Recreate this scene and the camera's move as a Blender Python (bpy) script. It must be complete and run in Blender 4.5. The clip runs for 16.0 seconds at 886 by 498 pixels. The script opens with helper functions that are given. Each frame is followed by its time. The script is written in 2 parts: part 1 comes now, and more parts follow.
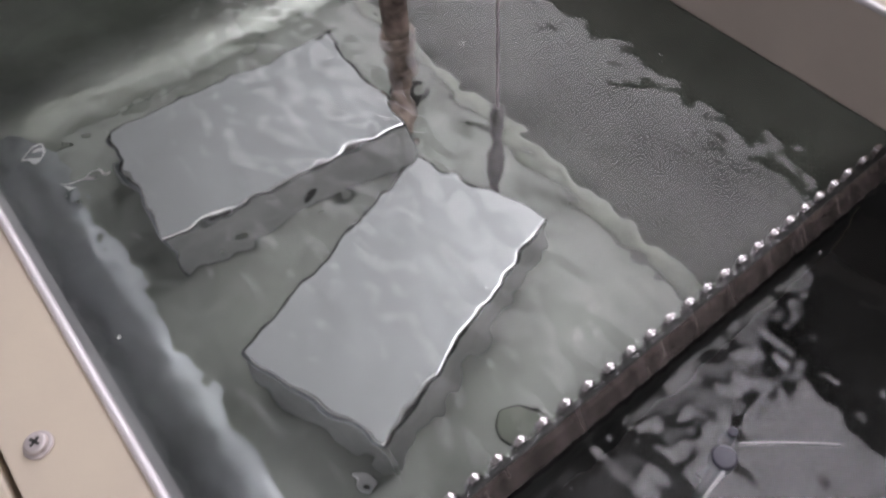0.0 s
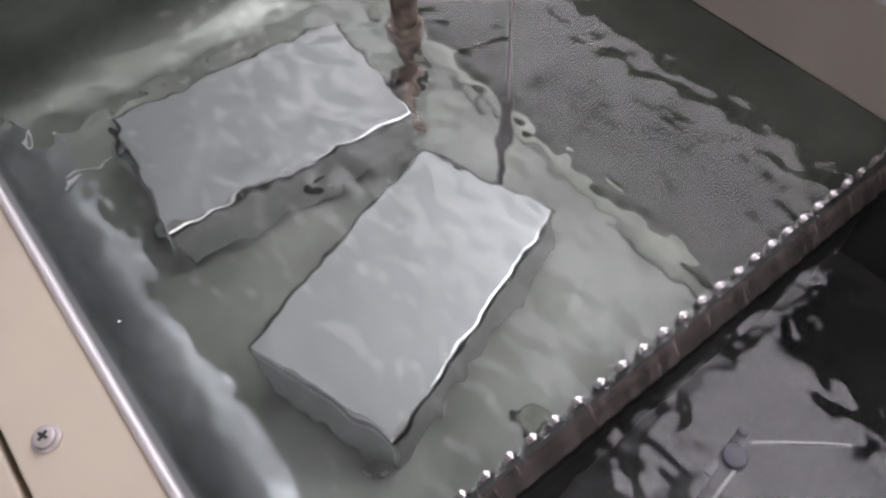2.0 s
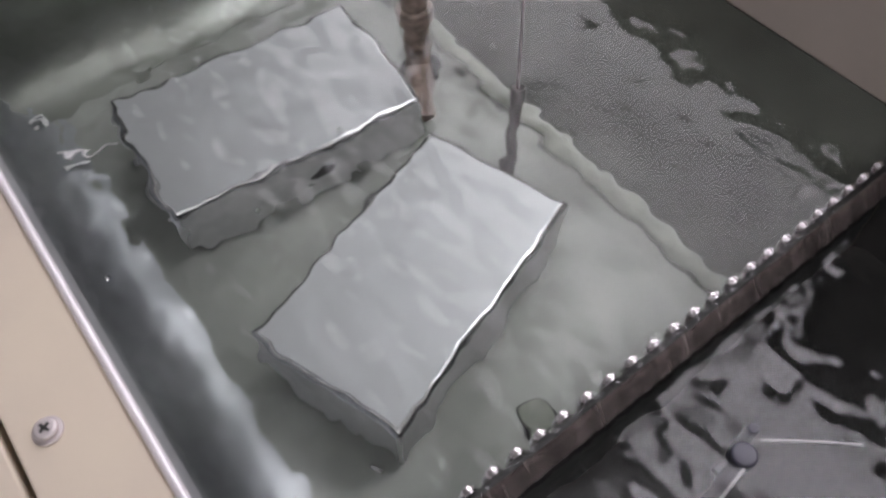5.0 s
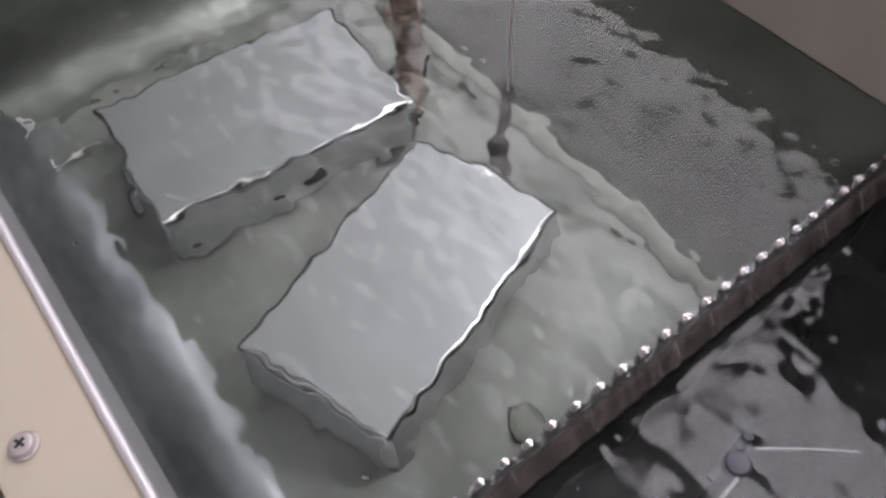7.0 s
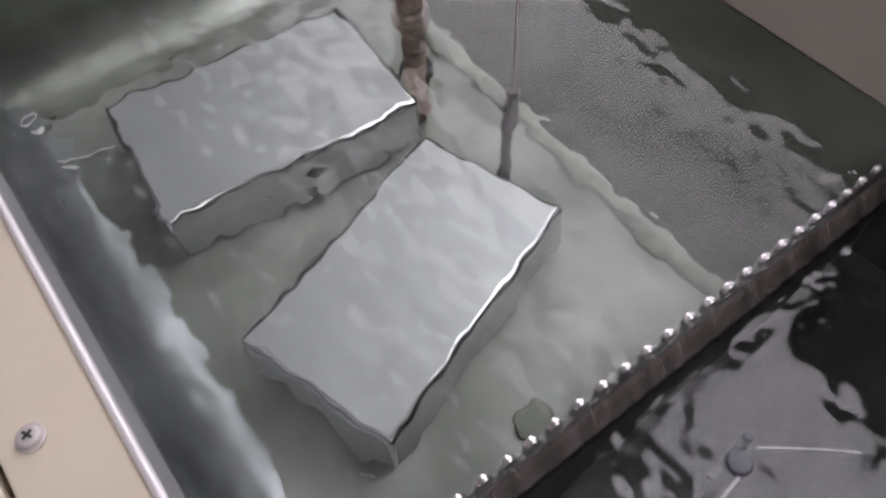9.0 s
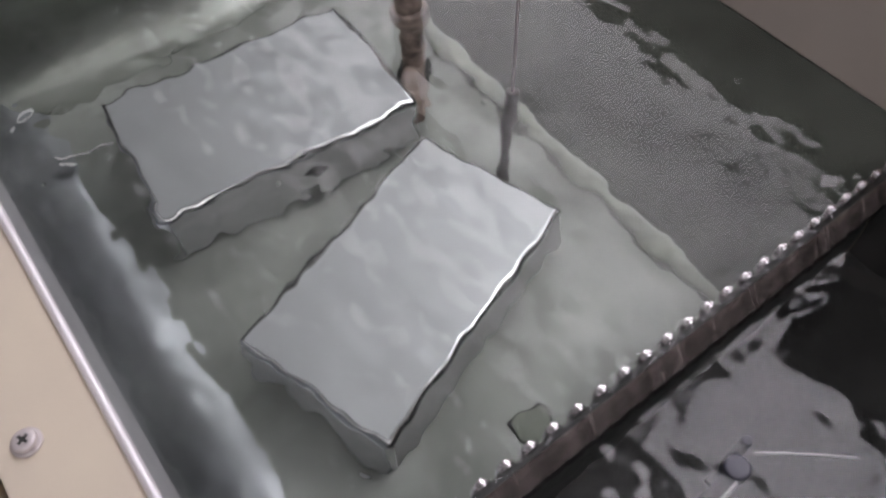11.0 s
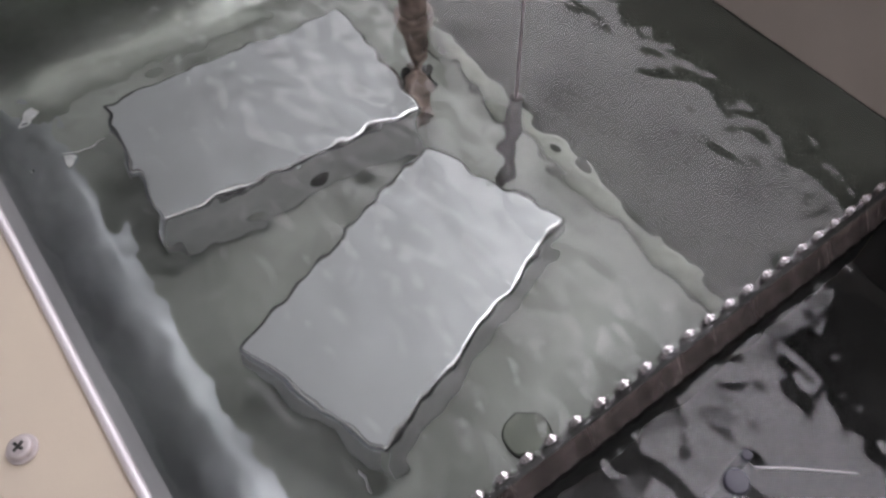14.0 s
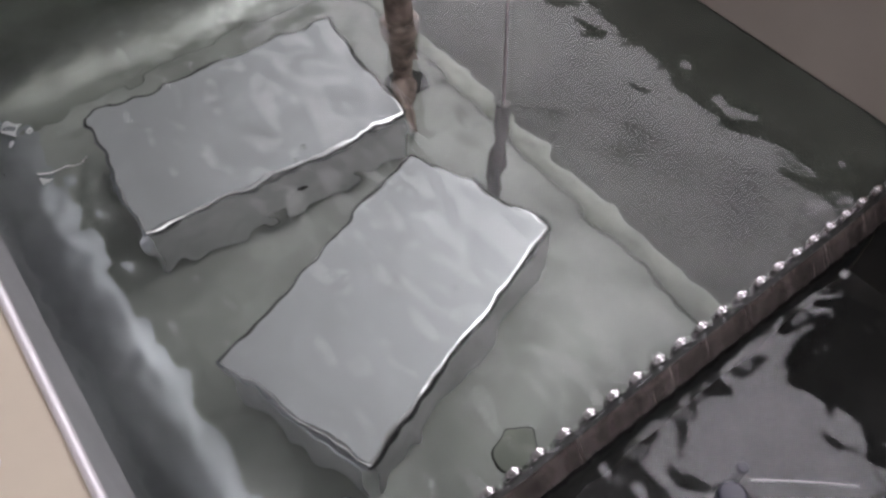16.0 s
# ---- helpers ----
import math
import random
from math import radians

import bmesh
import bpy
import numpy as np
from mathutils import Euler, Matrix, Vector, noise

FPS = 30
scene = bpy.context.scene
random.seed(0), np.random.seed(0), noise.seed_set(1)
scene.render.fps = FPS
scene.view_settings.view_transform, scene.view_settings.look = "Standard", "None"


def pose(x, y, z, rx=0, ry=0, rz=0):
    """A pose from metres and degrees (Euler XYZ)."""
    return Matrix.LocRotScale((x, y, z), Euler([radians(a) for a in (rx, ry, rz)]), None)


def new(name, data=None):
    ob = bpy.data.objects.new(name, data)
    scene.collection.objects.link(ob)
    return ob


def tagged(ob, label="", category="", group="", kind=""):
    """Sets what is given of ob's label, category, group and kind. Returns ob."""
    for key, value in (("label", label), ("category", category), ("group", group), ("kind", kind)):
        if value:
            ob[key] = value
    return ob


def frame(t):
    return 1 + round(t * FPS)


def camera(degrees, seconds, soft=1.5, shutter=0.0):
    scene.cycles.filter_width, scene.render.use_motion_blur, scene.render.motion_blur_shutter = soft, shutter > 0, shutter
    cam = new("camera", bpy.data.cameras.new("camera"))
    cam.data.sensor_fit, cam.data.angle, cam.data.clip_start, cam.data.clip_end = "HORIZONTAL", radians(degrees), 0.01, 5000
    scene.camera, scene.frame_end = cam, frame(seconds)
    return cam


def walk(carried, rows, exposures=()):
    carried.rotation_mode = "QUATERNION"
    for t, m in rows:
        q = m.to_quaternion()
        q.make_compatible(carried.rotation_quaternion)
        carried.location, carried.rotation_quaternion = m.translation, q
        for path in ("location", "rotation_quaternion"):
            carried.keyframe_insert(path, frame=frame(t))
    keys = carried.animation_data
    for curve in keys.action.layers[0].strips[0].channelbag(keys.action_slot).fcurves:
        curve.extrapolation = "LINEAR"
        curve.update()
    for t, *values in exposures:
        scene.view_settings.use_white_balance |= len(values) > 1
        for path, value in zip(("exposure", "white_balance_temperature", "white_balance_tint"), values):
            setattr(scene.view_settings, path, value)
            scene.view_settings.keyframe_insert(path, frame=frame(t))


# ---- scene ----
cam = camera(59.5, 16.0, soft=2.8)
walk(cam, [
    (0, pose(0.0320, -0.0824, 0.2910, 35.71, 3.14, -38.51)),
    (0.5, pose(0.0322, -0.0792, 0.2927, 34.90, 3.04, -38.10)),
    (1, pose(0.0292, -0.0727, 0.2925, 34.42, 2.05, -38.46)),
    (1.5, pose(0.0273, -0.0705, 0.2918, 34.43, 1.81, -38.26)),
    (2, pose(0.0278, -0.0739, 0.2894, 34.93, 2.20, -38.22)),
    (2.5, pose(0.0315, -0.0711, 0.2915, 33.90, 2.04, -37.85)),
    (3, pose(0.0302, -0.0690, 0.2896, 33.78, 1.94, -37.77)),
    (3.5, pose(0.0273, -0.0683, 0.2886, 33.84, 1.79, -37.63)),
    (6, pose(0.0335, -0.0668, 0.2855, 33.57, 1.89, -37.57)),
    (6.5, pose(0.0372, -0.0670, 0.2850, 33.35, 2.12, -37.67)),
    (7, pose(0.0380, -0.0670, 0.2839, 33.62, 2.33, -37.71)),
    (7.5, pose(0.0402, -0.0631, 0.2845, 32.86, 2.01, -37.69)),
    (8, pose(0.0392, -0.0687, 0.2827, 33.92, 2.53, -37.55)),
    (8.5, pose(0.0383, -0.0658, 0.2841, 33.29, 2.04, -37.34)),
    (9, pose(0.0355, -0.0684, 0.2846, 33.82, 2.18, -37.28)),
    (11.5, pose(0.0364, -0.0637, 0.2856, 33.40, 1.50, -37.09)),
    (12, pose(0.0386, -0.0643, 0.2877, 33.43, 1.71, -36.81)),
    (12.5, pose(0.0384, -0.0639, 0.2876, 33.61, 1.65, -36.84)),
    (13, pose(0.0399, -0.0670, 0.2854, 34.19, 2.08, -36.70)),
    (13.5, pose(0.0388, -0.0611, 0.2867, 33.30, 1.30, -36.57)),
    (14, pose(0.0394, -0.0612, 0.2862, 33.33, 1.34, -36.44)),
    (14.5, pose(0.0385, -0.0614, 0.2841, 33.48, 1.20, -36.67)),
    (15, pose(0.0393, -0.0616, 0.2834, 33.65, 1.29, -36.70)),
    (15.5, pose(0.0459, -0.0596, 0.2846, 32.88, 1.61, -36.54)),
    (16, pose(0.0474, -0.0645, 0.2769, 34.52, 1.95, -36.76)),
], [(0, 0.06), (3.5, 0.12), (6, 0.04), (9, 0.04), (12, -0.01), (16, 0.0)])

# levels and edges of the tank
WL = -0.003        # water level in the tank
SL = -0.030        # water level in the overflow sump
ZF = -0.093        # tank floor
RIM = 0.053        # rim of the tank
XC, YD = 0.366, 0.394
YS = -0.24         # front wall of the sump
ZS = -0.135        # sump floor

world = bpy.data.worlds.new("world")
scene.world = world
world.use_nodes = True
world.node_tree.nodes["Background"].inputs[0].default_value = (0.5, 0.52, 0.55, 1)
world.node_tree.nodes["Background"].inputs[1].default_value = 0.25


# ---- materials ----
def material(name, colour, rough=0.5, metal=0.0, vary=0.12, scale=30.0, bump=0.0, bump_scale=200.0,
             stretch=(1, 1, 1), rough_vary=0.1, second=None, emit=0.0):
    m = bpy.data.materials.new(name)
    m.use_nodes = True
    n, l = m.node_tree.nodes, m.node_tree.links
    b = n["Principled BSDF"]
    b.inputs["Metallic"].default_value = metal
    b.inputs["Roughness"].default_value = rough
    co = n.new("ShaderNodeTexCoord")
    mp = n.new("ShaderNodeMapping")
    mp.inputs["Scale"].default_value = stretch
    l.new(co.outputs["Object"], mp.inputs["Vector"])
    big = n.new("ShaderNodeTexNoise")
    big.inputs["Scale"].default_value, big.inputs["Detail"].default_value = scale, 4
    l.new(mp.outputs[0], big.inputs["Vector"])
    fine = n.new("ShaderNodeTexNoise")
    fine.inputs["Scale"].default_value, fine.inputs["Detail"].default_value = bump_scale, 3
    l.new(mp.outputs[0], fine.inputs["Vector"])
    ramp = n.new("ShaderNodeValToRGB")
    lo = [max(0, c * (1 - vary)) for c in colour]
    hi = [min(1, c * (1 + vary)) for c in (second or colour)]
    ramp.color_ramp.elements[0].color, ramp.color_ramp.elements[1].color = (*lo, 1), (*hi, 1)
    ramp.color_ramp.elements[0].position, ramp.color_ramp.elements[1].position = 0.3, 0.7
    l.new(big.outputs["Fac"], ramp.inputs[0])
    l.new(ramp.outputs[0], b.inputs["Base Color"])
    mr = n.new("ShaderNodeMapRange")
    mr.inputs["To Min"].default_value, mr.inputs["To Max"].default_value = max(0.02, rough - rough_vary), min(1, rough + rough_vary)
    l.new(fine.outputs["Fac"], mr.inputs["Value"])
    l.new(mr.outputs[0], b.inputs["Roughness"])
    if bump:
        bp = n.new("ShaderNodeBump")
        bp.inputs["Strength"].default_value, bp.inputs["Distance"].default_value = bump, 0.001
        l.new(fine.outputs["Fac"], bp.inputs["Height"])
        l.new(bp.outputs[0], b.inputs["Normal"])
    if emit:
        for link in list(b.inputs["Base Color"].links):
            l.remove(link)
        b.inputs["Base Color"].default_value = (0.16, 0.16, 0.16, 1)
        b.inputs["Emission Color"].default_value = (*colour, 1)
        b.inputs["Emission Strength"].default_value = emit
    return m


def water_material(name, tint):
    m = bpy.data.materials.new(name)
    m.use_nodes = True
    n, l = m.node_tree.nodes, m.node_tree.links
    b = n["Principled BSDF"]
    b.inputs["Base Color"].default_value = (*tint, 1)
    b.inputs["Transmission Weight"].default_value = 1
    b.inputs["Roughness"].default_value = 0.0
    b.inputs["IOR"].default_value = 1.333
    return m


# one sheet steel: slope coloured darker as shade, side lighter for its fold highlight
STEEL = material("shaded_slope_steel", (0.105, 0.113, 0.099), 0.42, 0.7, 0.22, 14, 0.0, 260, second=(0.145, 0.153, 0.136), rough_vary=0.03)
SIDE = material("highlight_side_steel", (0.31, 0.325, 0.335), 0.40, 1.0, 0.14, 16, 0.02, 240, second=(0.37, 0.385, 0.40))
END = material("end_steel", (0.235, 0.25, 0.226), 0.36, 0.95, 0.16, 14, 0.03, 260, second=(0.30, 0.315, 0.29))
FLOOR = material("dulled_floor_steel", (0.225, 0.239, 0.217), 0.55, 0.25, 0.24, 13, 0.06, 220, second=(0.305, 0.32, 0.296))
SEAL = material("pale_sealant", (0.30, 0.32, 0.275), 0.6, 0.0, 0.2, 40, 0.3, 200)
# near-black base colour carries the shade down in the sump
SUMP = material("shaded_sump_steel", (0.024, 0.024, 0.024), 0.5, 0.4, 0.3, 14, 0.1, 200, second=(0.048, 0.047, 0.048))
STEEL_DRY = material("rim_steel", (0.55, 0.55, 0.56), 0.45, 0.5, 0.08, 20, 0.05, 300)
BRIGHT = material("lip_highlight", (0.86, 0.82, 0.84), 0.45, 0.4, 0.05, 30)
BLOCK = material("ground_metal", (0.34, 0.351, 0.356), 0.45, 1.0, 0.04, 25, 0.0, 300, rough_vary=0.012)
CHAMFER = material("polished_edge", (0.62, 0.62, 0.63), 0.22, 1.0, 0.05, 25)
BLOCK_SIDE = material("milled_metal", (0.42, 0.43, 0.425), 0.5, 0.3, 0.15, 40, 0.15, 300)
BEIGE = material("beige_paint", (0.58, 0.50, 0.42), 0.45, 0.0, 0.06, 12, 0.08, 400, second=(0.62, 0.54, 0.43))
BACK = material("back_plate_paint", (0.62, 0.545, 0.49), 0.55, 0.0, 0.08, 12, 0.05, 300)
WEIR = material("weir_steel", (0.31, 0.26, 0.255), 0.24, 0.8, 0.35, 90, 1.0, 330, stretch=(1, 0.06, 0.06))
for node in WEIR.node_tree.nodes:
    if node.type == "MAPPING":
        node.inputs["Rotation"].default_value = (0, 0, radians(38))
RUST = material("rusty_pipe", (0.12, 0.09, 0.075), 0.7, 0.1, 0.4, 80, 0.5, 300, second=(0.28, 0.22, 0.19))
DARK = material("dark_rubber", (0.03, 0.03, 0.028), 0.6, 0.0, 0.2, 40)
GREY = material("grey_plastic", (0.16, 0.16, 0.18), 0.5, 0.0, 0.1, 40)
WALLP = material("room_wall", (0.42, 0.40, 0.38), 0.9, 0.0, 0.1, 2)
CEIL = material("room_ceiling", (0.72, 0.72, 0.73), 0.9, 0.0, 0.06, 2)
FLOORM = material("room_floor", (0.10, 0.10, 0.09), 0.7, 0.0, 0.2, 3)
LAMP = material("lamp_diffuser", (0.96, 0.915, 0.99), 0.6, 0.0, 0.0, 2, emit=7.0)
LAMP_PLAIN = material("plain_diffuser", (1.0, 0.945, 1.0), 0.6, 0.0, 0.0, 2, emit=2.9)
LAMP_BRIGHT = material("bright_diffuser", (0.97, 0.915, 1.0), 0.6, 0.0, 0.0, 2, emit=7.0)
lampn, lampl = LAMP.node_tree.nodes, LAMP.node_tree.links
lamp_co = lampn.new("ShaderNodeTexCoord")
lamp_xyz = lampn.new("ShaderNodeSeparateXYZ")
lamp_fall = lampn.new("ShaderNodeMapRange")
lamp_fall.interpolation_type = "SMOOTHSTEP"
for key, value in (("From Min", -0.50), ("From Max", 0.15), ("To Min", 0.38), ("To Max", 4.3)):
    lamp_fall.inputs[key].default_value = value
lampl.new(lamp_co.outputs["Object"], lamp_xyz.inputs[0])
lampl.new(lamp_xyz.outputs["X"], lamp_fall.inputs["Value"])
lampl.new(lamp_fall.outputs[0], lampn["Principled BSDF"].inputs["Emission Strength"])
WATER = water_material("clear_water", (0.93, 0.97, 0.93))


# ---- mesh helpers ----
def mesh_of(bm, name, mat, smooth=False):
    me = bpy.data.meshes.new(name)
    bm.normal_update()
    bm.to_mesh(me)
    bm.free()
    me.materials.append(mat)
    if smooth:
        for p in me.polygons:
            p.use_smooth = True
        me.set_sharp_from_angle(angle=radians(38))
    return me


def part(name, bm, mat, parent=None, label="", smooth=False):
    ob = new(name, mesh_of(bm, name, mat, smooth))
    if parent:
        ob.parent = parent
    if label:
        ob["label"] = label
    return ob


def box(x0, x1, y0, y1, z0, z1, bevel=0.0, seg=2, bm=None):
    bm = bm or bmesh.new()
    r = bmesh.ops.create_cube(bm, size=1)
    for v in r["verts"]:
        v.co = Vector((x0 + (v.co.x + 0.5) * (x1 - x0), y0 + (v.co.y + 0.5) * (y1 - y0), z0 + (v.co.z + 0.5) * (z1 - z0)))
    if bevel:
        es = {e for v in r["verts"] for e in v.link_edges}
        bmesh.ops.bevel(bm, geom=list(es), offset=bevel, segments=seg, profile=0.5, affect="EDGES")
    return bm


def cyl(r, z0, z1, seg=24, bm=None, bevel=0.0, r2=None):
    bm = bm or bmesh.new()
    ret = bmesh.ops.create_cone(bm, cap_ends=True, segments=seg, radius1=r, radius2=r if r2 is None else r2, depth=z1 - z0)
    bmesh.ops.translate(bm, verts=ret["verts"], vec=(0, 0, (z0 + z1) / 2))
    if bevel:
        es = {e for v in ret["verts"] for e in v.link_edges if abs(e.verts[0].co.z - e.verts[1].co.z) < 1e-6}
        bmesh.ops.bevel(bm, geom=list(es), offset=bevel, segments=3, profile=0.5, affect="EDGES")
    return bm


def extrude_profile(pts, axis, a, b):
    """A closed outline (u, z) drawn out along x or y from a to b."""
    bm = bmesh.new()
    ends = []
    for s in (a, b):
        ends.append([bm.verts.new((u, s, z) if axis == "y" else (s, u, z)) for u, z in pts])
    n = len(pts)
    for i in range(n):
        j = (i + 1) % n
        bm.faces.new((ends[0][i], ends[0][j], ends[1][j], ends[1][i]))
    bm.faces.new(ends[0][::-1])
    bm.faces.new(ends[1])
    bmesh.ops.recalc_face_normals(bm, faces=bm.faces[:])
    return bm


def arc(cx, cz, r, a0, a1, n=8):
    return [(cx + r * math.cos(radians(a0 + (a1 - a0) * i / n)), cz + r * math.sin(radians(a0 + (a1 - a0) * i / n))) for i in range(n + 1)]


def thick(pts, t):
    """The inner outline with an outer one t behind it (to the right of its run)."""
    out = []
    for i, p in enumerate(pts):
        a, b = pts[max(0, i - 1)], pts[min(len(pts) - 1, i + 1)]
        d = Vector((b[0] - a[0], b[1] - a[1])).normalized()
        out.append((p[0] + d.y * t, p[1] - d.x * t))
    return list(pts) + out[::-1]


def empty(name, m=None):
    ob = new(name)
    ob.empty_display_size = 0.02
    if m is not None:
        ob.matrix_basis = m
    return ob


# ---- the room ----
def room():
    x0, x1, y0, y1, z0, z1 = -2.0, 2.6, -2.0, 3.0, -0.95, 1.6
    tagged(part("room_floor", box(x0, x1, y0, y1, z0 - 0.1, z0), FLOORM), "dark grey workshop floor", "floor", kind="structure")
    tagged(part("ceiling", box(x0, x1, y0, y1, z1, z1 + 0.1), CEIL), "dim painted workshop ceiling", "ceiling", kind="structure")
    for n, b in (("wall_west", (x0 - 0.1, x0, y0, y1)), ("wall_east", (x1, x1 + 0.1, y0, y1)),
                 ("wall_south", (x0, x1, y0 - 0.1, y0)), ("wall_north", (x0, x1, y1, y1 + 0.1))):
        tagged(part(n, box(*b, z0, z1), WALLP), "plain painted workshop wall", "wall", kind="structure")
    ceiling_light(pose(1.00, 1.31, 1.52), 1.15, 1.02, LAMP)
    ceiling_light(pose(1.16, -0.19, 1.52), 0.42, 0.42, LAMP_BRIGHT)
    ceiling_light(pose(-0.65, -0.85, 1.52), 0.6, 0.58, LAMP_PLAIN)


def ceiling_light(m, hx, hy, mat):
    lamp = empty("ceiling_light", m)
    part("diffuser", box(-hx, hx, -hy, hy, 0.0, 0.02), mat, lamp, "bright white diffuser panel")
    fr = bmesh.new()
    for b in ((-hx - 0.03, -hx, -hy - 0.03, hy + 0.03), (hx, hx + 0.03, -hy - 0.03, hy + 0.03), (-hx, hx, -hy - 0.03, -hy), (-hx, hx, hy, hy + 0.03)):
        box(*b, -0.01, 0.08, bm=fr)
    part("frame", fr, GREY, lamp)
    tagged(lamp, "wide bright white ceiling light panel", "ceiling light")


# ---- tank ----
def tank():
    t = empty("tank")
    rf = 0.037
    side = [(0.0, RIM - 0.002)] + arc(rf, ZF + rf, rf, 180, 265, 20)
    base = arc(rf, ZF + rf, rf, 265, 270, 3) + [(0.235, ZF)] + arc(0.235, ZF + 0.05, 0.05, -90, -71, 6)
    slope = arc(0.235, ZF + 0.05, 0.05, -71, -50, 6) + [(XC, -0.0035)]
    part("side_sheet", extrude_profile(thick(side, 0.003), "y", 0.0, YD), SIDE, t, "steel side folded into the floor, lightened for the fold highlight", True)
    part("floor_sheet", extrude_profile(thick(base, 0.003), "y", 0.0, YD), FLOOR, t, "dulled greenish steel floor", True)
    part("slope_sheet", extrude_profile(thick(slope, 0.003), "y", 0.0, YD), STEEL, t, "sloping steel sheet, darkened for its shade", True)
    d = [(YD, RIM - 0.002)] + [(YD - 0.05 + 0.05 * math.cos(radians(a)), ZF + 0.051 + 0.05 * math.sin(radians(a))) for a in (0, -7, -14, -21, -28, -35, -42, -49, -56, -63, -70, -77, -84, -89)]
    fold = [(0.235 + 0.05 * math.sin(radians(a)), ZF + 0.05 - 0.05 * math.cos(radians(a)), a) for a in (21, 23, 25, 27, 29, 31, 33, 35)]
    proud = (-0.0005, 0.0008, 0.0016, 0.0020, 0.0020, 0.0016, 0.0008, -0.0005)
    bead = [(x - h * math.sin(radians(a)), z + h * math.cos(radians(a))) for (x, z, a), h in zip(fold, proud)]
    bead += [(x + 0.001 * math.sin(radians(a)), z - 0.001 * math.cos(radians(a))) for x, z, a in fold[::-1]]
    seal = extrude_profile(bead, "y", 0.001, YD - 0.05)
    part("seam_seal", seal, SEAL, t, "pale greenish sealing bead along the floor fold", True)
    part("end_wall", extrude_profile(thick(d, -0.003), "x", 0.0, XC), END, t, "", True)
    # sump on the far side of the weir
    prof = [(0.0, RIM - 0.002), (0.0, ZS), (XC, ZS), (XC, -0.003)]
    part("sump_trough", extrude_profile(thick(prof, 0.003), "y", YS, -0.003), SUMP, t, "steel sump, coloured near black for its shade")
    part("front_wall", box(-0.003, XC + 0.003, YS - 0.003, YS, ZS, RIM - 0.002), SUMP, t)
    # lighter tone of this band paints in the reflection of the rim panel
    part("rim_band", box(0.0003, 0.0014, 0.0, YD - 0.0005, WL + 0.0015, RIM - 0.002, 0.0003, 1), STEEL_DRY, t, "dry steel band under the rim, lightened for its reflection")
    part("back_plate", box(XC - 0.0006, XC + 0.004, YS, YD, -0.0025, RIM + 0.002, 0.0005, 1), BACK, t, "beige painted back plate")
    # rolled lip along the rim, its highlight put into a near-white colour
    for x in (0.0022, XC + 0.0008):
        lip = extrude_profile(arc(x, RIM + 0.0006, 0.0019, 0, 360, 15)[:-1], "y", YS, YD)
        part("lip", lip, BRIGHT, t, "rolled steel edge, whitened for its highlight", True)
    tagged(t, "stainless steel wash tank with overflow sump, full of water", "tank")
    return t


def weir():
    w = empty("overflow_weir")
    part("plate", box(0.0015, XC - 0.0015, -0.003, -0.0005, ZS, WL - 0.004), SUMP, w, "steel divider plate, coloured near black for shade")
    chute = [(-0.0005, WL - 0.004), (-0.0028, WL - 0.0044), (-0.0050, -0.0100), (-0.0093, -0.0178), (-0.0088, -0.0190), (-0.0068, -0.0176), (-0.0031, -0.0100)]
    part("chute_lip", extrude_profile(chute, "x", 0.0015, XC - 0.0015), WEIR, w, "wet brownish steel overflow lip")
    pitch = 0.0118
    bm = bmesh.new()
    prof = [(-0.0050, -0.0045), (0.0050, -0.0045), (0.0034, 0.0004), (0.0027, 0.0024), (0.0014, 0.0031), (-0.0014, 0.0031), (-0.0027, 0.0024), (-0.0034, 0.0004)]
    ends = [[bm.verts.new((x, y, z)) for x, z in prof] for y in (-0.0026, 0.0002)]
    n = len(prof)
    for i in range(n):
        bm.faces.new((ends[0][i], ends[0][(i + 1) % n], ends[1][(i + 1) % n], ends[1][i]))
    bm.faces.new(ends[0][::-1])
    bm.faces.new(ends[1])
    bmesh.ops.recalc_face_normals(bm, faces=bm.faces[:])
    bmesh.ops.bevel(bm, geom=bm.edges[:], offset=0.0008, segments=3, affect="EDGES")
    me = mesh_of(bm, "tooth", BRIGHT_TOOTH, True)
    x = 0.3264 - pitch * 27
    while x < XC - 0.006:
        if x > 0.005:
            o = new("tooth", me)
            o.parent = w
            o.location = (x + 0.0016 + 0.0040 * max(0.0, 1 - ((x - 0.225) / 0.10) ** 2), 0.0012, WL)
        x += pitch
    tagged(w, "sawtooth overflow weir plate with wet rounded teeth", "weir")


BRIGHT_TOOTH = material("wet_tooth", (0.66, 0.63, 0.64), 0.07, 1.0, 0.2, 300)


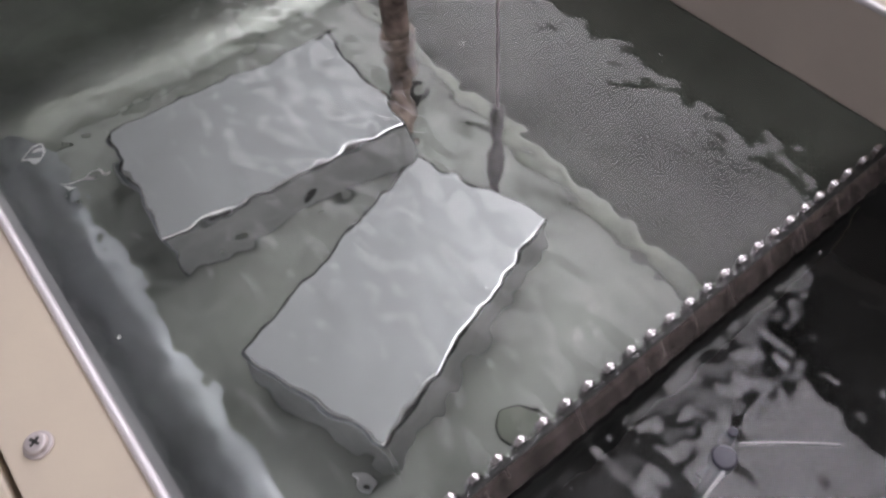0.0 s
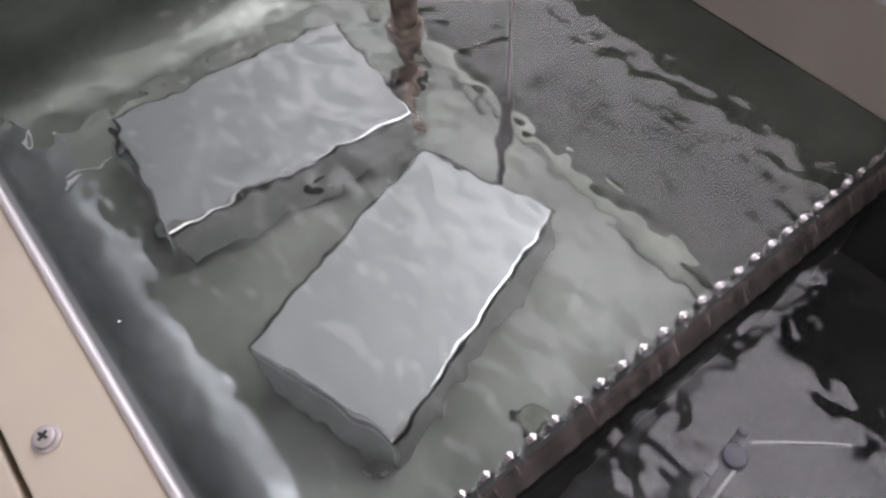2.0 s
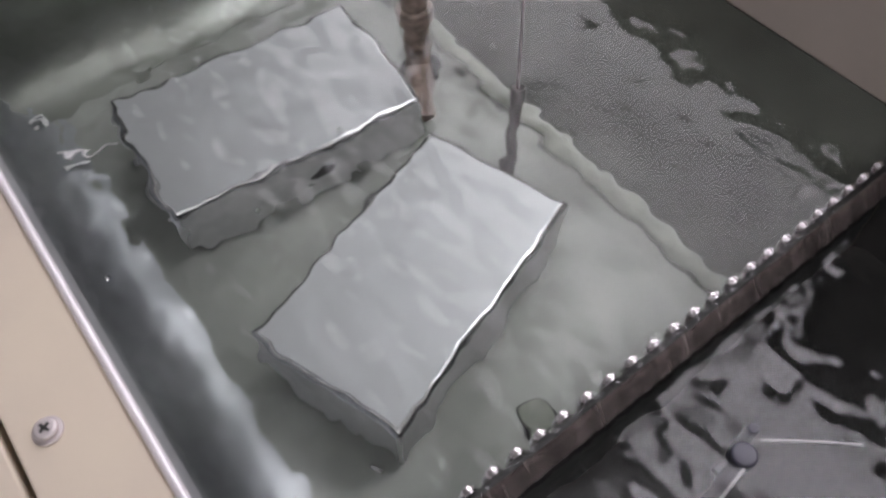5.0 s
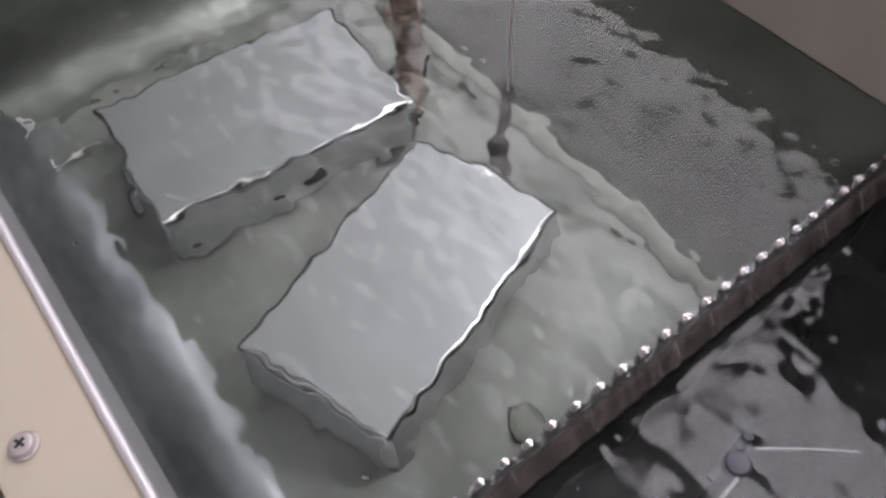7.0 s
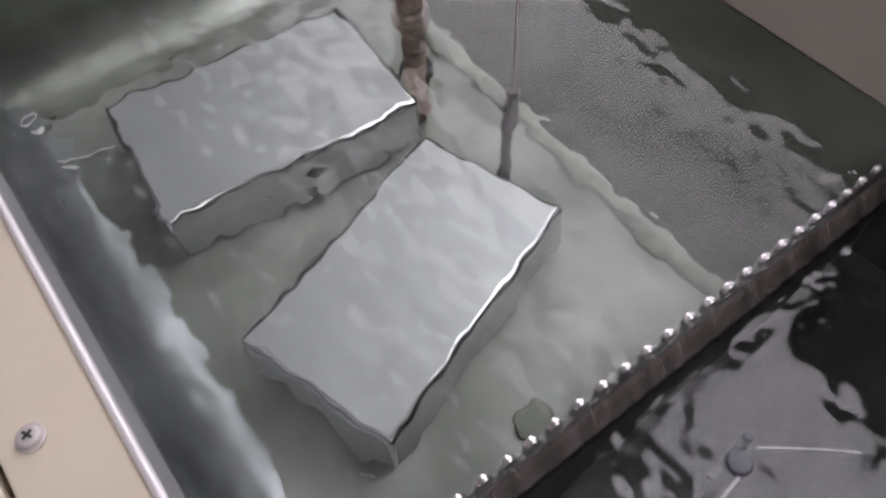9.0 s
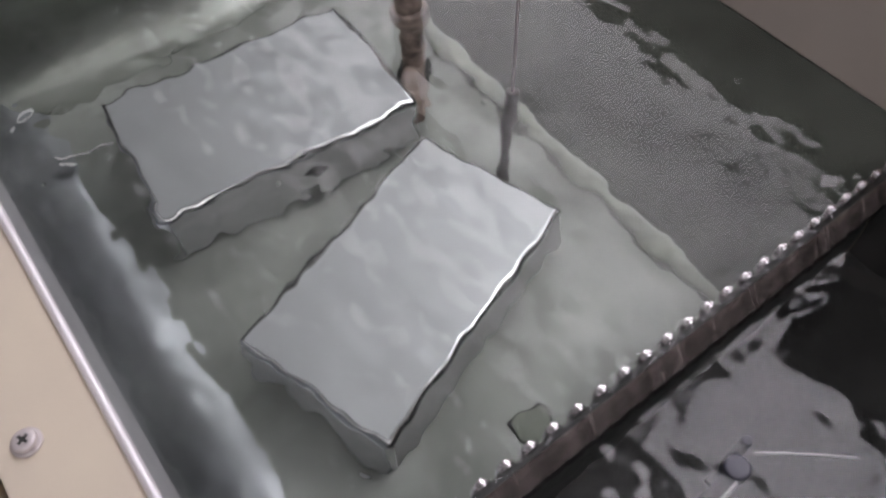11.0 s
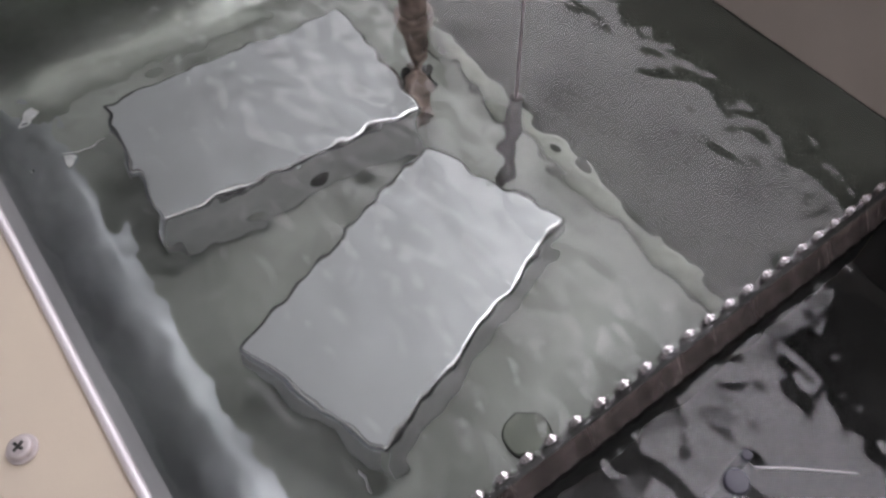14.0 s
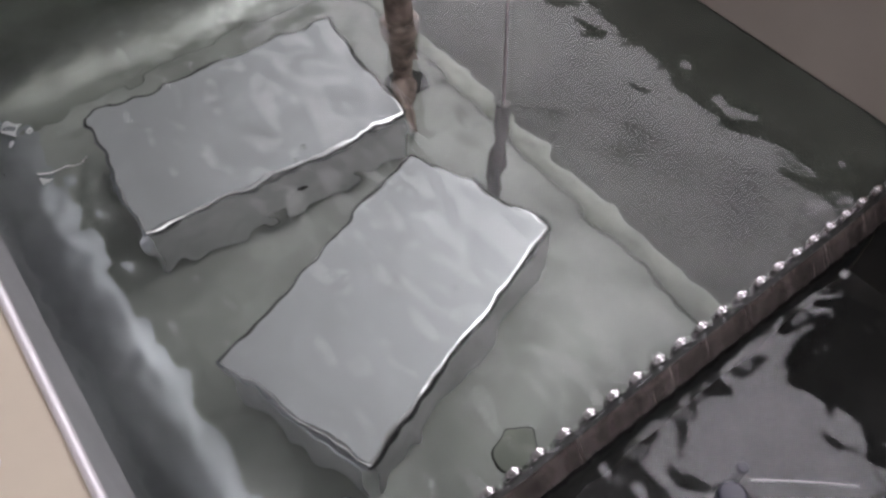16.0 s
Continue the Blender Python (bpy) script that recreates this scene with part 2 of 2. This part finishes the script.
def overflow_film():
    run = [(0.0010, WL - 0.0032), (-0.0010, WL - 0.0034), (-0.0030, WL - 0.0036), (-0.0042, -0.0080), (-0.0056, -0.0100), (-0.0073, -0.0130), (-0.0103, -0.0180), (-0.0107, -0.0200)]
    nx = 460
    vs, fs = [], []
    for j, (y, z) in enumerate(run):
        for i in range(nx + 1):
            x = 0.002 + (XC - 0.004) * i / nx
            phase = (x - 0.3264) / 0.0118
            ridge = 0.00095 * (0.5 - 0.5 * math.cos(2 * math.pi * phase)) + 0.0009 * noise.noise(Vector(((x - 0.8 * y) * 420, j * 0.25, 2.0))) + 0.0003 * noise.noise(Vector(((x - 0.8 * y) * 900, j * 0.4, 7.0)))
            vs.append((x, y - ridge * 0.8, z + ridge * 0.5 + 0.0002))
    for j in range(len(run) - 1):
        for i in range(nx):
            k = j * (nx + 1) + i
            fs.append((k, k + nx + 1, k + nx + 2, k + 1))
    me = bpy.data.meshes.new("overflow_film")
    me.from_pydata(vs, [], fs)
    me.materials.append(WATER)
    for q in me.polygons:
        q.use_smooth = True
    ob = new("overflow_film", me)
    ob.visible_shadow = False
    return tagged(ob, "thin streaked sheet of water running over the weir", "water", kind="stuff")


def block(name, centre, angle, length, width, top, label, hole=False):
    b = empty(name, pose(centre[0], centre[1], ZF + 0.006, 0, 0, angle))
    h = top - ZF - 0.006
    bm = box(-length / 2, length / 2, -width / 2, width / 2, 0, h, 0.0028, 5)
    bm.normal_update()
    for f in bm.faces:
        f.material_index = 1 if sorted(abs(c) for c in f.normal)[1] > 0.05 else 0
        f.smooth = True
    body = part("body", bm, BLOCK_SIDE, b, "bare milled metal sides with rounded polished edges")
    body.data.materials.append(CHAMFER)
    part("ground_top", box(-length / 2 + 0.0028, length / 2 - 0.0028, -width / 2 + 0.0028, width / 2 - 0.0028, h - 0.001, h + 0.0002, 0.0001, 1), BLOCK, b, "finely ground shiny top face")
    for sx in (-1, 1):
        for sy in (-1, 1):
            foot = part("foot", cyl(0.0045, -0.0062, 0.0005, 20, bevel=0.001), CHAMFER, b, "short bright metal foot", True)
            foot.location = (sx * (length / 2 - 0.012), sy * (width / 2 - 0.012), 0)
    if hole:
        bm = cyl(0.0062, -0.002, 0.0004, 24)
        bmesh.ops.rotate(bm, verts=bm.verts[:], matrix=Matrix.Rotation(radians(90), 3, "X"))
        bmesh.ops.translate(bm, verts=bm.verts[:], vec=(0.009, -width / 2, h * 0.42))
        part("bore", bm, DARK, b, "dark drilled hole")
    tagged(b, label, "metal block", "metal blocks in the tank")
    return b


# ---- water ----
def ripple(x, y, seed, amp):
    s = 0.0
    for k, (wl, a) in enumerate(((0.026, 0.55), (0.0125, 1.0), (0.0062, 0.42))):
        s += a * noise.noise(Vector((x / wl + seed * 7.3, y / wl * 0.8 - seed * 3.1, seed + k * 5.7)))
    return s * amp


def water_sheet(name, x0, x1, y0, y1, z, step, seed, amp):
    nx, ny = int((x1 - x0) / step), int((y1 - y0) / step)
    vs, fs = [], []
    for j in range(ny + 1):
        for i in range(nx + 1):
            x, y = x0 + (x1 - x0) * i / nx, y0 + (y1 - y0) * j / ny
            k = 1.0 - 0.5 * max(0, min(1, (x - 0.16) / 0.10))
            vs.append((x, y, ripple(x, y, seed, amp * k)))
    for j in range(ny):
        for i in range(nx):
            a = j * (nx + 1) + i
            fs.append((a, a + 1, a + nx + 2, a + nx + 1))
    me = bpy.data.meshes.new(name)
    me.from_pydata(vs, [], fs)
    me.materials.append(WATER)
    for p in me.polygons:
        p.use_smooth = True
    ob = new(name, me)
    ob.location.z = z
    ob.visible_shadow = False
    return tagged(ob, "clear rippled water surface filling the tank", "water", kind="structure")


# ---- surroundings of the tank ----
def screw(m):
    s = empty("screw", m)
    bm = cyl(0.0050, 0.0, 0.0012, 32, bevel=0.0004)
    part("washer_flange", bm, SCREWM, s, "", True)
    bm = cyl(0.0040, 0.0010, 0.0034, 32, bevel=0.0012)
    part("head", bm, SCREWM, s, "", True)
    bm = box(-0.0019, 0.0019, -0.0005, 0.0005, 0.0028, 0.0036)
    box(-0.0005, 0.0005, -0.0019, 0.0019, 0.0028, 0.0037, bm=bm)
    part("cross_recess", bm, DARK, s, "dark cross recess")
    return tagged(s, "small steel cross-head screw in beige panel", "screw")


RODM = material("dull_rod_plastic", (0.065, 0.058, 0.056), 0.8, 0.0, 0.3, 60)
STEM = material("pale_stem", (0.62, 0.54, 0.57), 0.5, 0.2, 0.1, 60)
GREENCAP = material("green_cap", (0.19, 0.21, 0.17), 0.5, 0.0, 0.2, 80)
GREYBLUE = material("blue_grey_plastic", (0.06, 0.06, 0.08), 0.4, 0.0, 0.1, 80)
DARKBOX = material("dark_box_paint", (0.035, 0.035, 0.032), 0.5, 0.0, 0.15, 30)
SCREWM = material("screw_steel", (0.66, 0.60, 0.60), 0.42, 0.45, 0.1, 200)


def housing():
    h = empty("machine_housing")
    part("rim_panel", box(-0.0335, 0.0004, YS, YD, RIM - 0.012, RIM, 0.0008), BEIGE, h)
    part("side_panel", box(-0.30, -0.0362, -0.45, 0.65, RIM - 0.012, RIM - 0.001, 0.001), BEIGE, h)
    part("back_flange", box(XC + 0.005, 0.62, YS, YD, RIM - 0.012, RIM + 0.001, 0.001), BEIGE, h)
    part("end_flange", box(-0.0345, 0.62, YD + 0.004, 0.65, RIM - 0.012, RIM, 0.001), BEIGE, h)
    part("front_flange", box(-0.0345, 0.62, -0.45, YS - 0.004, RIM - 0.012, RIM, 0.001), BEIGE, h)
    bm = bmesh.new()
    for b in ((-0.30, -0.29, -0.45, 0.65), (0.61, 0.62, -0.45, 0.65), (-0.29, 0.61, -0.45, -0.44), (-0.29, 0.61, 0.64, 0.65)):
        box(*b, -0.95, RIM - 0.013, bm=bm)
    part("cabinet", bm, BEIGE, h)
    tagged(h, "beige painted sheet metal machine housing round the tank", "machine housing")


room()
tank()
weir()
block("metal_block", (0.1325, 0.1055), 18.0, 0.1465, 0.0860, -0.038, "grey ground metal block lying under water")
block("metal_block", (0.1310, 0.2452), -5.3, 0.1500, 0.0960, -0.038, "grey ground metal block with a drilled side hole, under water", True)
housing()
screw(pose(-0.0225, 0.0845, RIM, 0, 0, 25))
sensor = empty("level_sensor", pose(0.2232, 0.1428, ZF))
rod = part("rod", cyl(0.0038, 0.0, 0.082, 20, bevel=0.001), RODM, sensor, "dull brownish rod", True)
rod.matrix_basis = pose(0, 0, 0, -6.5, 9.0, 0)
stem = part("stem", cyl(0.0006, 0.078, 0.33, 10), STEM, sensor, "thin pale stem rising out of the water", True)
stem.location = (0.0122, 0.0090, 0)
tagged(sensor, "brownish level sensor rod standing in the water, with a thin stem", "level sensor")
drain = empty("drain_cover", pose(0.141, 0.022, ZF))
part("rim_ring", cyl(0.0104, 0.0, 0.002, 32, bevel=0.0006), DARK, drain, "dark rubber ring", True)
part("cap", cyl(0.0094, 0.0015, 0.0032, 32, bevel=0.0008), GREENCAP, drain, "dull green cap", True)
tagged(drain, "round dull green drain cover on the tank floor", "drain")


def cable(name, pts, r, mat, label, top=True):
    cu = bpy.data.curves.new(name, "CURVE")
    cu.dimensions, cu.bevel_depth, cu.bevel_resolution = "3D", r, 3
    sp = cu.splines.new("NURBS")
    sp.points.add(len(pts) - 1)
    for q, c in zip(sp.points, pts):
        q.co = (*c, 1)
    sp.use_endpoint_u, sp.order_u = True, 4
    tmp = bpy.data.objects.new("tmp", cu)
    me = bpy.data.meshes.new_from_object(tmp)
    bpy.data.objects.remove(tmp)
    me.materials.clear()
    me.materials.append(mat)
    for q in me.polygons:
        q.use_smooth = True
    me.name = name
    ob = new(name, me)
    return tagged(ob, label, "cable") if top else ob


def standpipe():
    p = empty("standpipe", pose(0.2320, 0.2400, 0))
    tube = cable("tube", [(0, 0, 0.32), (0, 0, 0.1), (0, 0, -0.03), (0, 0, ZF + 0.03), (0, 0, ZF + 0.010), (-0.006, -0.008, ZF + 0.009), (-0.020, -0.027, ZF + 0.009), (-0.026, -0.035, ZF + 0.009)], 0.0080, RUST, "", False)
    coupling = part("coupling", cyl(0.0112, -0.030, -0.012, 24, bevel=0.002), RUST, p, "thick rusty coupling", True)
    foot = part("foot_flange", cyl(0.0125, ZF, ZF + 0.005, 28, bevel=0.001), DARK, p, "dark flange", True)
    tube.parent = p
    tagged(p, "rusty brown pipe with an elbow standing in the water", "pipe")


standpipe()
cable("hose", [(0.2340, 0.2470, 0.085), (0.250, 0.222, 0.072), (0.2705, 0.193, 0.070), (0.288, 0.176, 0.070), (0.2955, 0.162, 0.069), (0.308, 0.142, 0.070), (0.312, 0.129, 0.070), (0.3286, 0.099, 0.070), (0.342, 0.090, 0.070), (0.3545, 0.070, 0.070), (0.358, 0.048, 0.069), (0.3616, 0.031, 0.069), (0.385, 0.010, 0.064), (0.42, 0.006, 0.0578)], 0.0023, DARK, "thin black hose slung from the pipe over the water")["category"] = "hose"
cable("cable", [(0.3735, -0.004, 0.12), (0.352, 0.002, 0.105), (0.341, -0.018, 0.10), (0.342, -0.040, 0.10), (0.329, -0.054, 0.10), (0.323, -0.071, 0.10), (0.303, -0.096, 0.10), (0.25, -0.17, 0.085), (0.20, -0.26, RIM + 0.003)], 0.0017, DARK, "thin black cable slung from the dark box over the sump")


def float_switch():
    f = empty("float_switch", pose(0.1845, -0.0520, ZS))
    part("stem", cyl(0.003, 0.0, 0.098, 16), GREY, f, "", True)
    part("float_disc", cyl(0.0056, 0.096, SL - ZS + 0.0014, 28, bevel=0.0012), GREYBLUE, f, "blue-grey plastic disc level with the water", True)
    small = part("guide_pin", cyl(0.0024, 0.060, SL - ZS + 0.0012, 18, bevel=0.0006), GREYBLUE, f, "", True)
    small.location = (0.0115, 0.0050, 0)
    part("bridge", box(-0.001, 0.013, -0.0012, 0.0062, 0.058, 0.062, 0.0006), GREY, f)
    tagged(f, "small float switch with a blue-grey disc, in the sump water", "float switch")


def bright_wire(name, a, b, r):
    mid = tuple((p + q) / 2 + e for p, q, e in zip(a, b, (0.0006, 0.0004, 0.0008)))
    w = cable(name, [a, mid, b], r, STEEL_DRY, "thin bright wire in the sump water beside the float switch")
    w["category"] = "wire"


bright_wire("wire", (0.1950, -0.0525, SL - 0.0002), (0.2255, -0.0790, SL + 0.0002), 0.0005)
bright_wire("wire", (0.1800, -0.0560, SL - 0.0004), (0.1650, -0.0580, SL - 0.0040), 0.0007)
float_switch()


# box added out of view, cuts off the lamp reflection in the sump water
def occluder_box():
    b = empty("occluder_box", pose(0.443, -0.1195, RIM + 0.001))
    part("body", box(-0.07, 0.07, -0.115, 0.115, 0, 0.115, 0.004, 3), DARKBOX, b)
    part("lid", box(-0.073, 0.073, -0.118, 0.118, 0.115, 0.123, 0.002, 2), DARKBOX, b)
    tagged(b, "unseen dark grey box added to block the light panel's reflection", "pump box")


occluder_box()


def glint_ring(x, y, z, r, m):
    n, k = 28, 8
    bm = bmesh.new()
    vs = []
    for i in range(n):
        a = 2 * math.pi * i / n
        fat = m * (1 + 0.35 * math.sin(2 * a + 0.6))
        vs.append([bm.verts.new(((r + fat * math.cos(b)) * math.cos(a), (r + fat * math.cos(b)) * math.sin(a), fat * math.sin(b) + m)) for b in [2 * math.pi * q / k for q in range(k)]])
    for i in range(n):
        for q in range(k):
            bm.faces.new((vs[i][q], vs[(i + 1) % n][q], vs[(i + 1) % n][(q + 1) % k], vs[i][(q + 1) % k]))
    o = part("washer", bm, PALE, None, "", True)
    o.matrix_basis = pose(x, y, z, 0, -22, 20)
    tagged(o, "small pale ring standing in for a glint in the tank corner", "washer")


def glint_wedge(x, y, z, a):
    o = part("glint_wedge", extrude_profile([(-0.0055, 0.0), (0.006, 0.0), (0.001, 0.0050)], "x", 0.0, 0.0016), PALE, None, "", False)
    bmx = bmesh.new()
    bmx.from_mesh(o.data)
    bmesh.ops.bevel(bmx, geom=bmx.edges[:], offset=0.0004, segments=2, affect="EDGES")
    bmesh.ops.rotate(bmx, verts=bmx.verts[:], matrix=Matrix.Rotation(radians(-80), 3, "Y"))
    bmx.to_mesh(o.data)
    bmx.free()
    o.matrix_basis = pose(x, y, z, 0, 0, a)
    tagged(o, "pale three-cornered wedge standing in for a glint on the tank floor", "shard")


# pale ring and wedge, added in place of two glints near the tank corner
PALE = material("pale_glint", (0.80, 0.80, 0.80), 0.35, 0.25, 0.08, 150)
glint_ring(0.0240, 0.3440, ZF + 0.0105, 0.0042, 0.0013)
glint_wedge(0.0290, 0.3035, ZF + 0.0040, 55)
wire = cable("wire", [(0.024, 0.312, ZF + 0.0068), (0.032, 0.308, ZF + 0.0035), (0.040, 0.309, ZF + 0.0016), (0.047, 0.306, ZF + 0.0010), (0.055, 0.308, ZF + 0.0010)], 0.0007, BRIGHT, "short bright wire lying on the tank floor")
wire["category"] = "wire"
chip = part("metal_chip", box(-0.004, 0.004, -0.0015, 0.0015, 0, 0.0018, 0.0005), CHAMFER)
chip.matrix_basis = pose(0.0665, 0.051, ZF, 0, 0, -50)
tagged(chip, "small bright metal chip lying on the tank floor", "chip")
tank_water = water_sheet("water", -0.09, XC + 0.09, -0.001, YD + 0.002, WL, 0.0013, 3, 0.00135)
film_water = overflow_film()


def bubble(r):
    bm = bmesh.new()
    bmesh.ops.create_uvsphere(bm, u_segments=16, v_segments=10, radius=r)
    bmesh.ops.scale(bm, verts=bm.verts[:], vec=(1, 1, 0.7))
    ob = part("bubble", bm, WATER, None, "", True)
    ob.visible_shadow = False
    return tagged(ob, "tiny clear bubble floating on the water", "bubble", "floating bubbles")


bubbles = [bubble(r) for r in (0.0016, 0.0015, 0.0013, 0.0011)]
sump_water = water_sheet("water", -0.08, XC + 0.08, YS - 0.002, -0.003, SL, 0.0015, 11, 0.0007)


def motions():
    rows_a, rows_b = [], []
    for i in range(81):
        t = i * 0.2
        rows_a.append((t, pose(0.055 * math.sin(1.1 * t) + 0.022 * math.sin(3.1 * t + 1), 0.0, WL)))
        rows_b.append((t, pose(0.045 * math.sin(0.9 * t + 2) + 0.018 * math.sin(2.7 * t), 0.0, SL)))
    rows_c = [(i * 0.2, pose(0.0009 * math.sin(5.3 * i * 0.2), -0.0003 * math.sin(7 * i * 0.2), 0.0005 * math.sin(7 * i * 0.2) - 0.0002)) for i in range(81)]
    walk(film_water, rows_c)
    ways = (
        ((0, 0.250, 0.200), (6, 0.238, 0.176), (11, 0.215, 0.150), (14, 0.186, 0.112), (14.8, 0.172, 0.094), (15.2, 0.165, 0.0855), (15.6, 0.155, 0.081), (16, 0.148, 0.076)),
        ((0, 0.120, 0.150), (4, 0.136, 0.172), (6, 0.147, 0.188), (7, 0.1557, 0.209), (7.4, 0.165, 0.2465), (7.8, 0.160, 0.212), (9, 0.152, 0.196), (16, 0.1374, 0.1853)),
        ((0, 0.070, 0.160), (6, 0.088, 0.164), (12, 0.110, 0.172), (16, 0.1298, 0.1806)),
        ((0, 0.012, 0.150), (6, 0.015, 0.185), (8, 0.018, 0.215), (12, 0.016, 0.245), (16, 0.014, 0.260)),
    )
    for b, way in zip(bubbles, ways):
        walk(b, [(t, pose(x, y, WL + 0.0004)) for t, x, y in way])
    walk(tank_water, rows_a)
    walk(sump_water, rows_b)


motions()
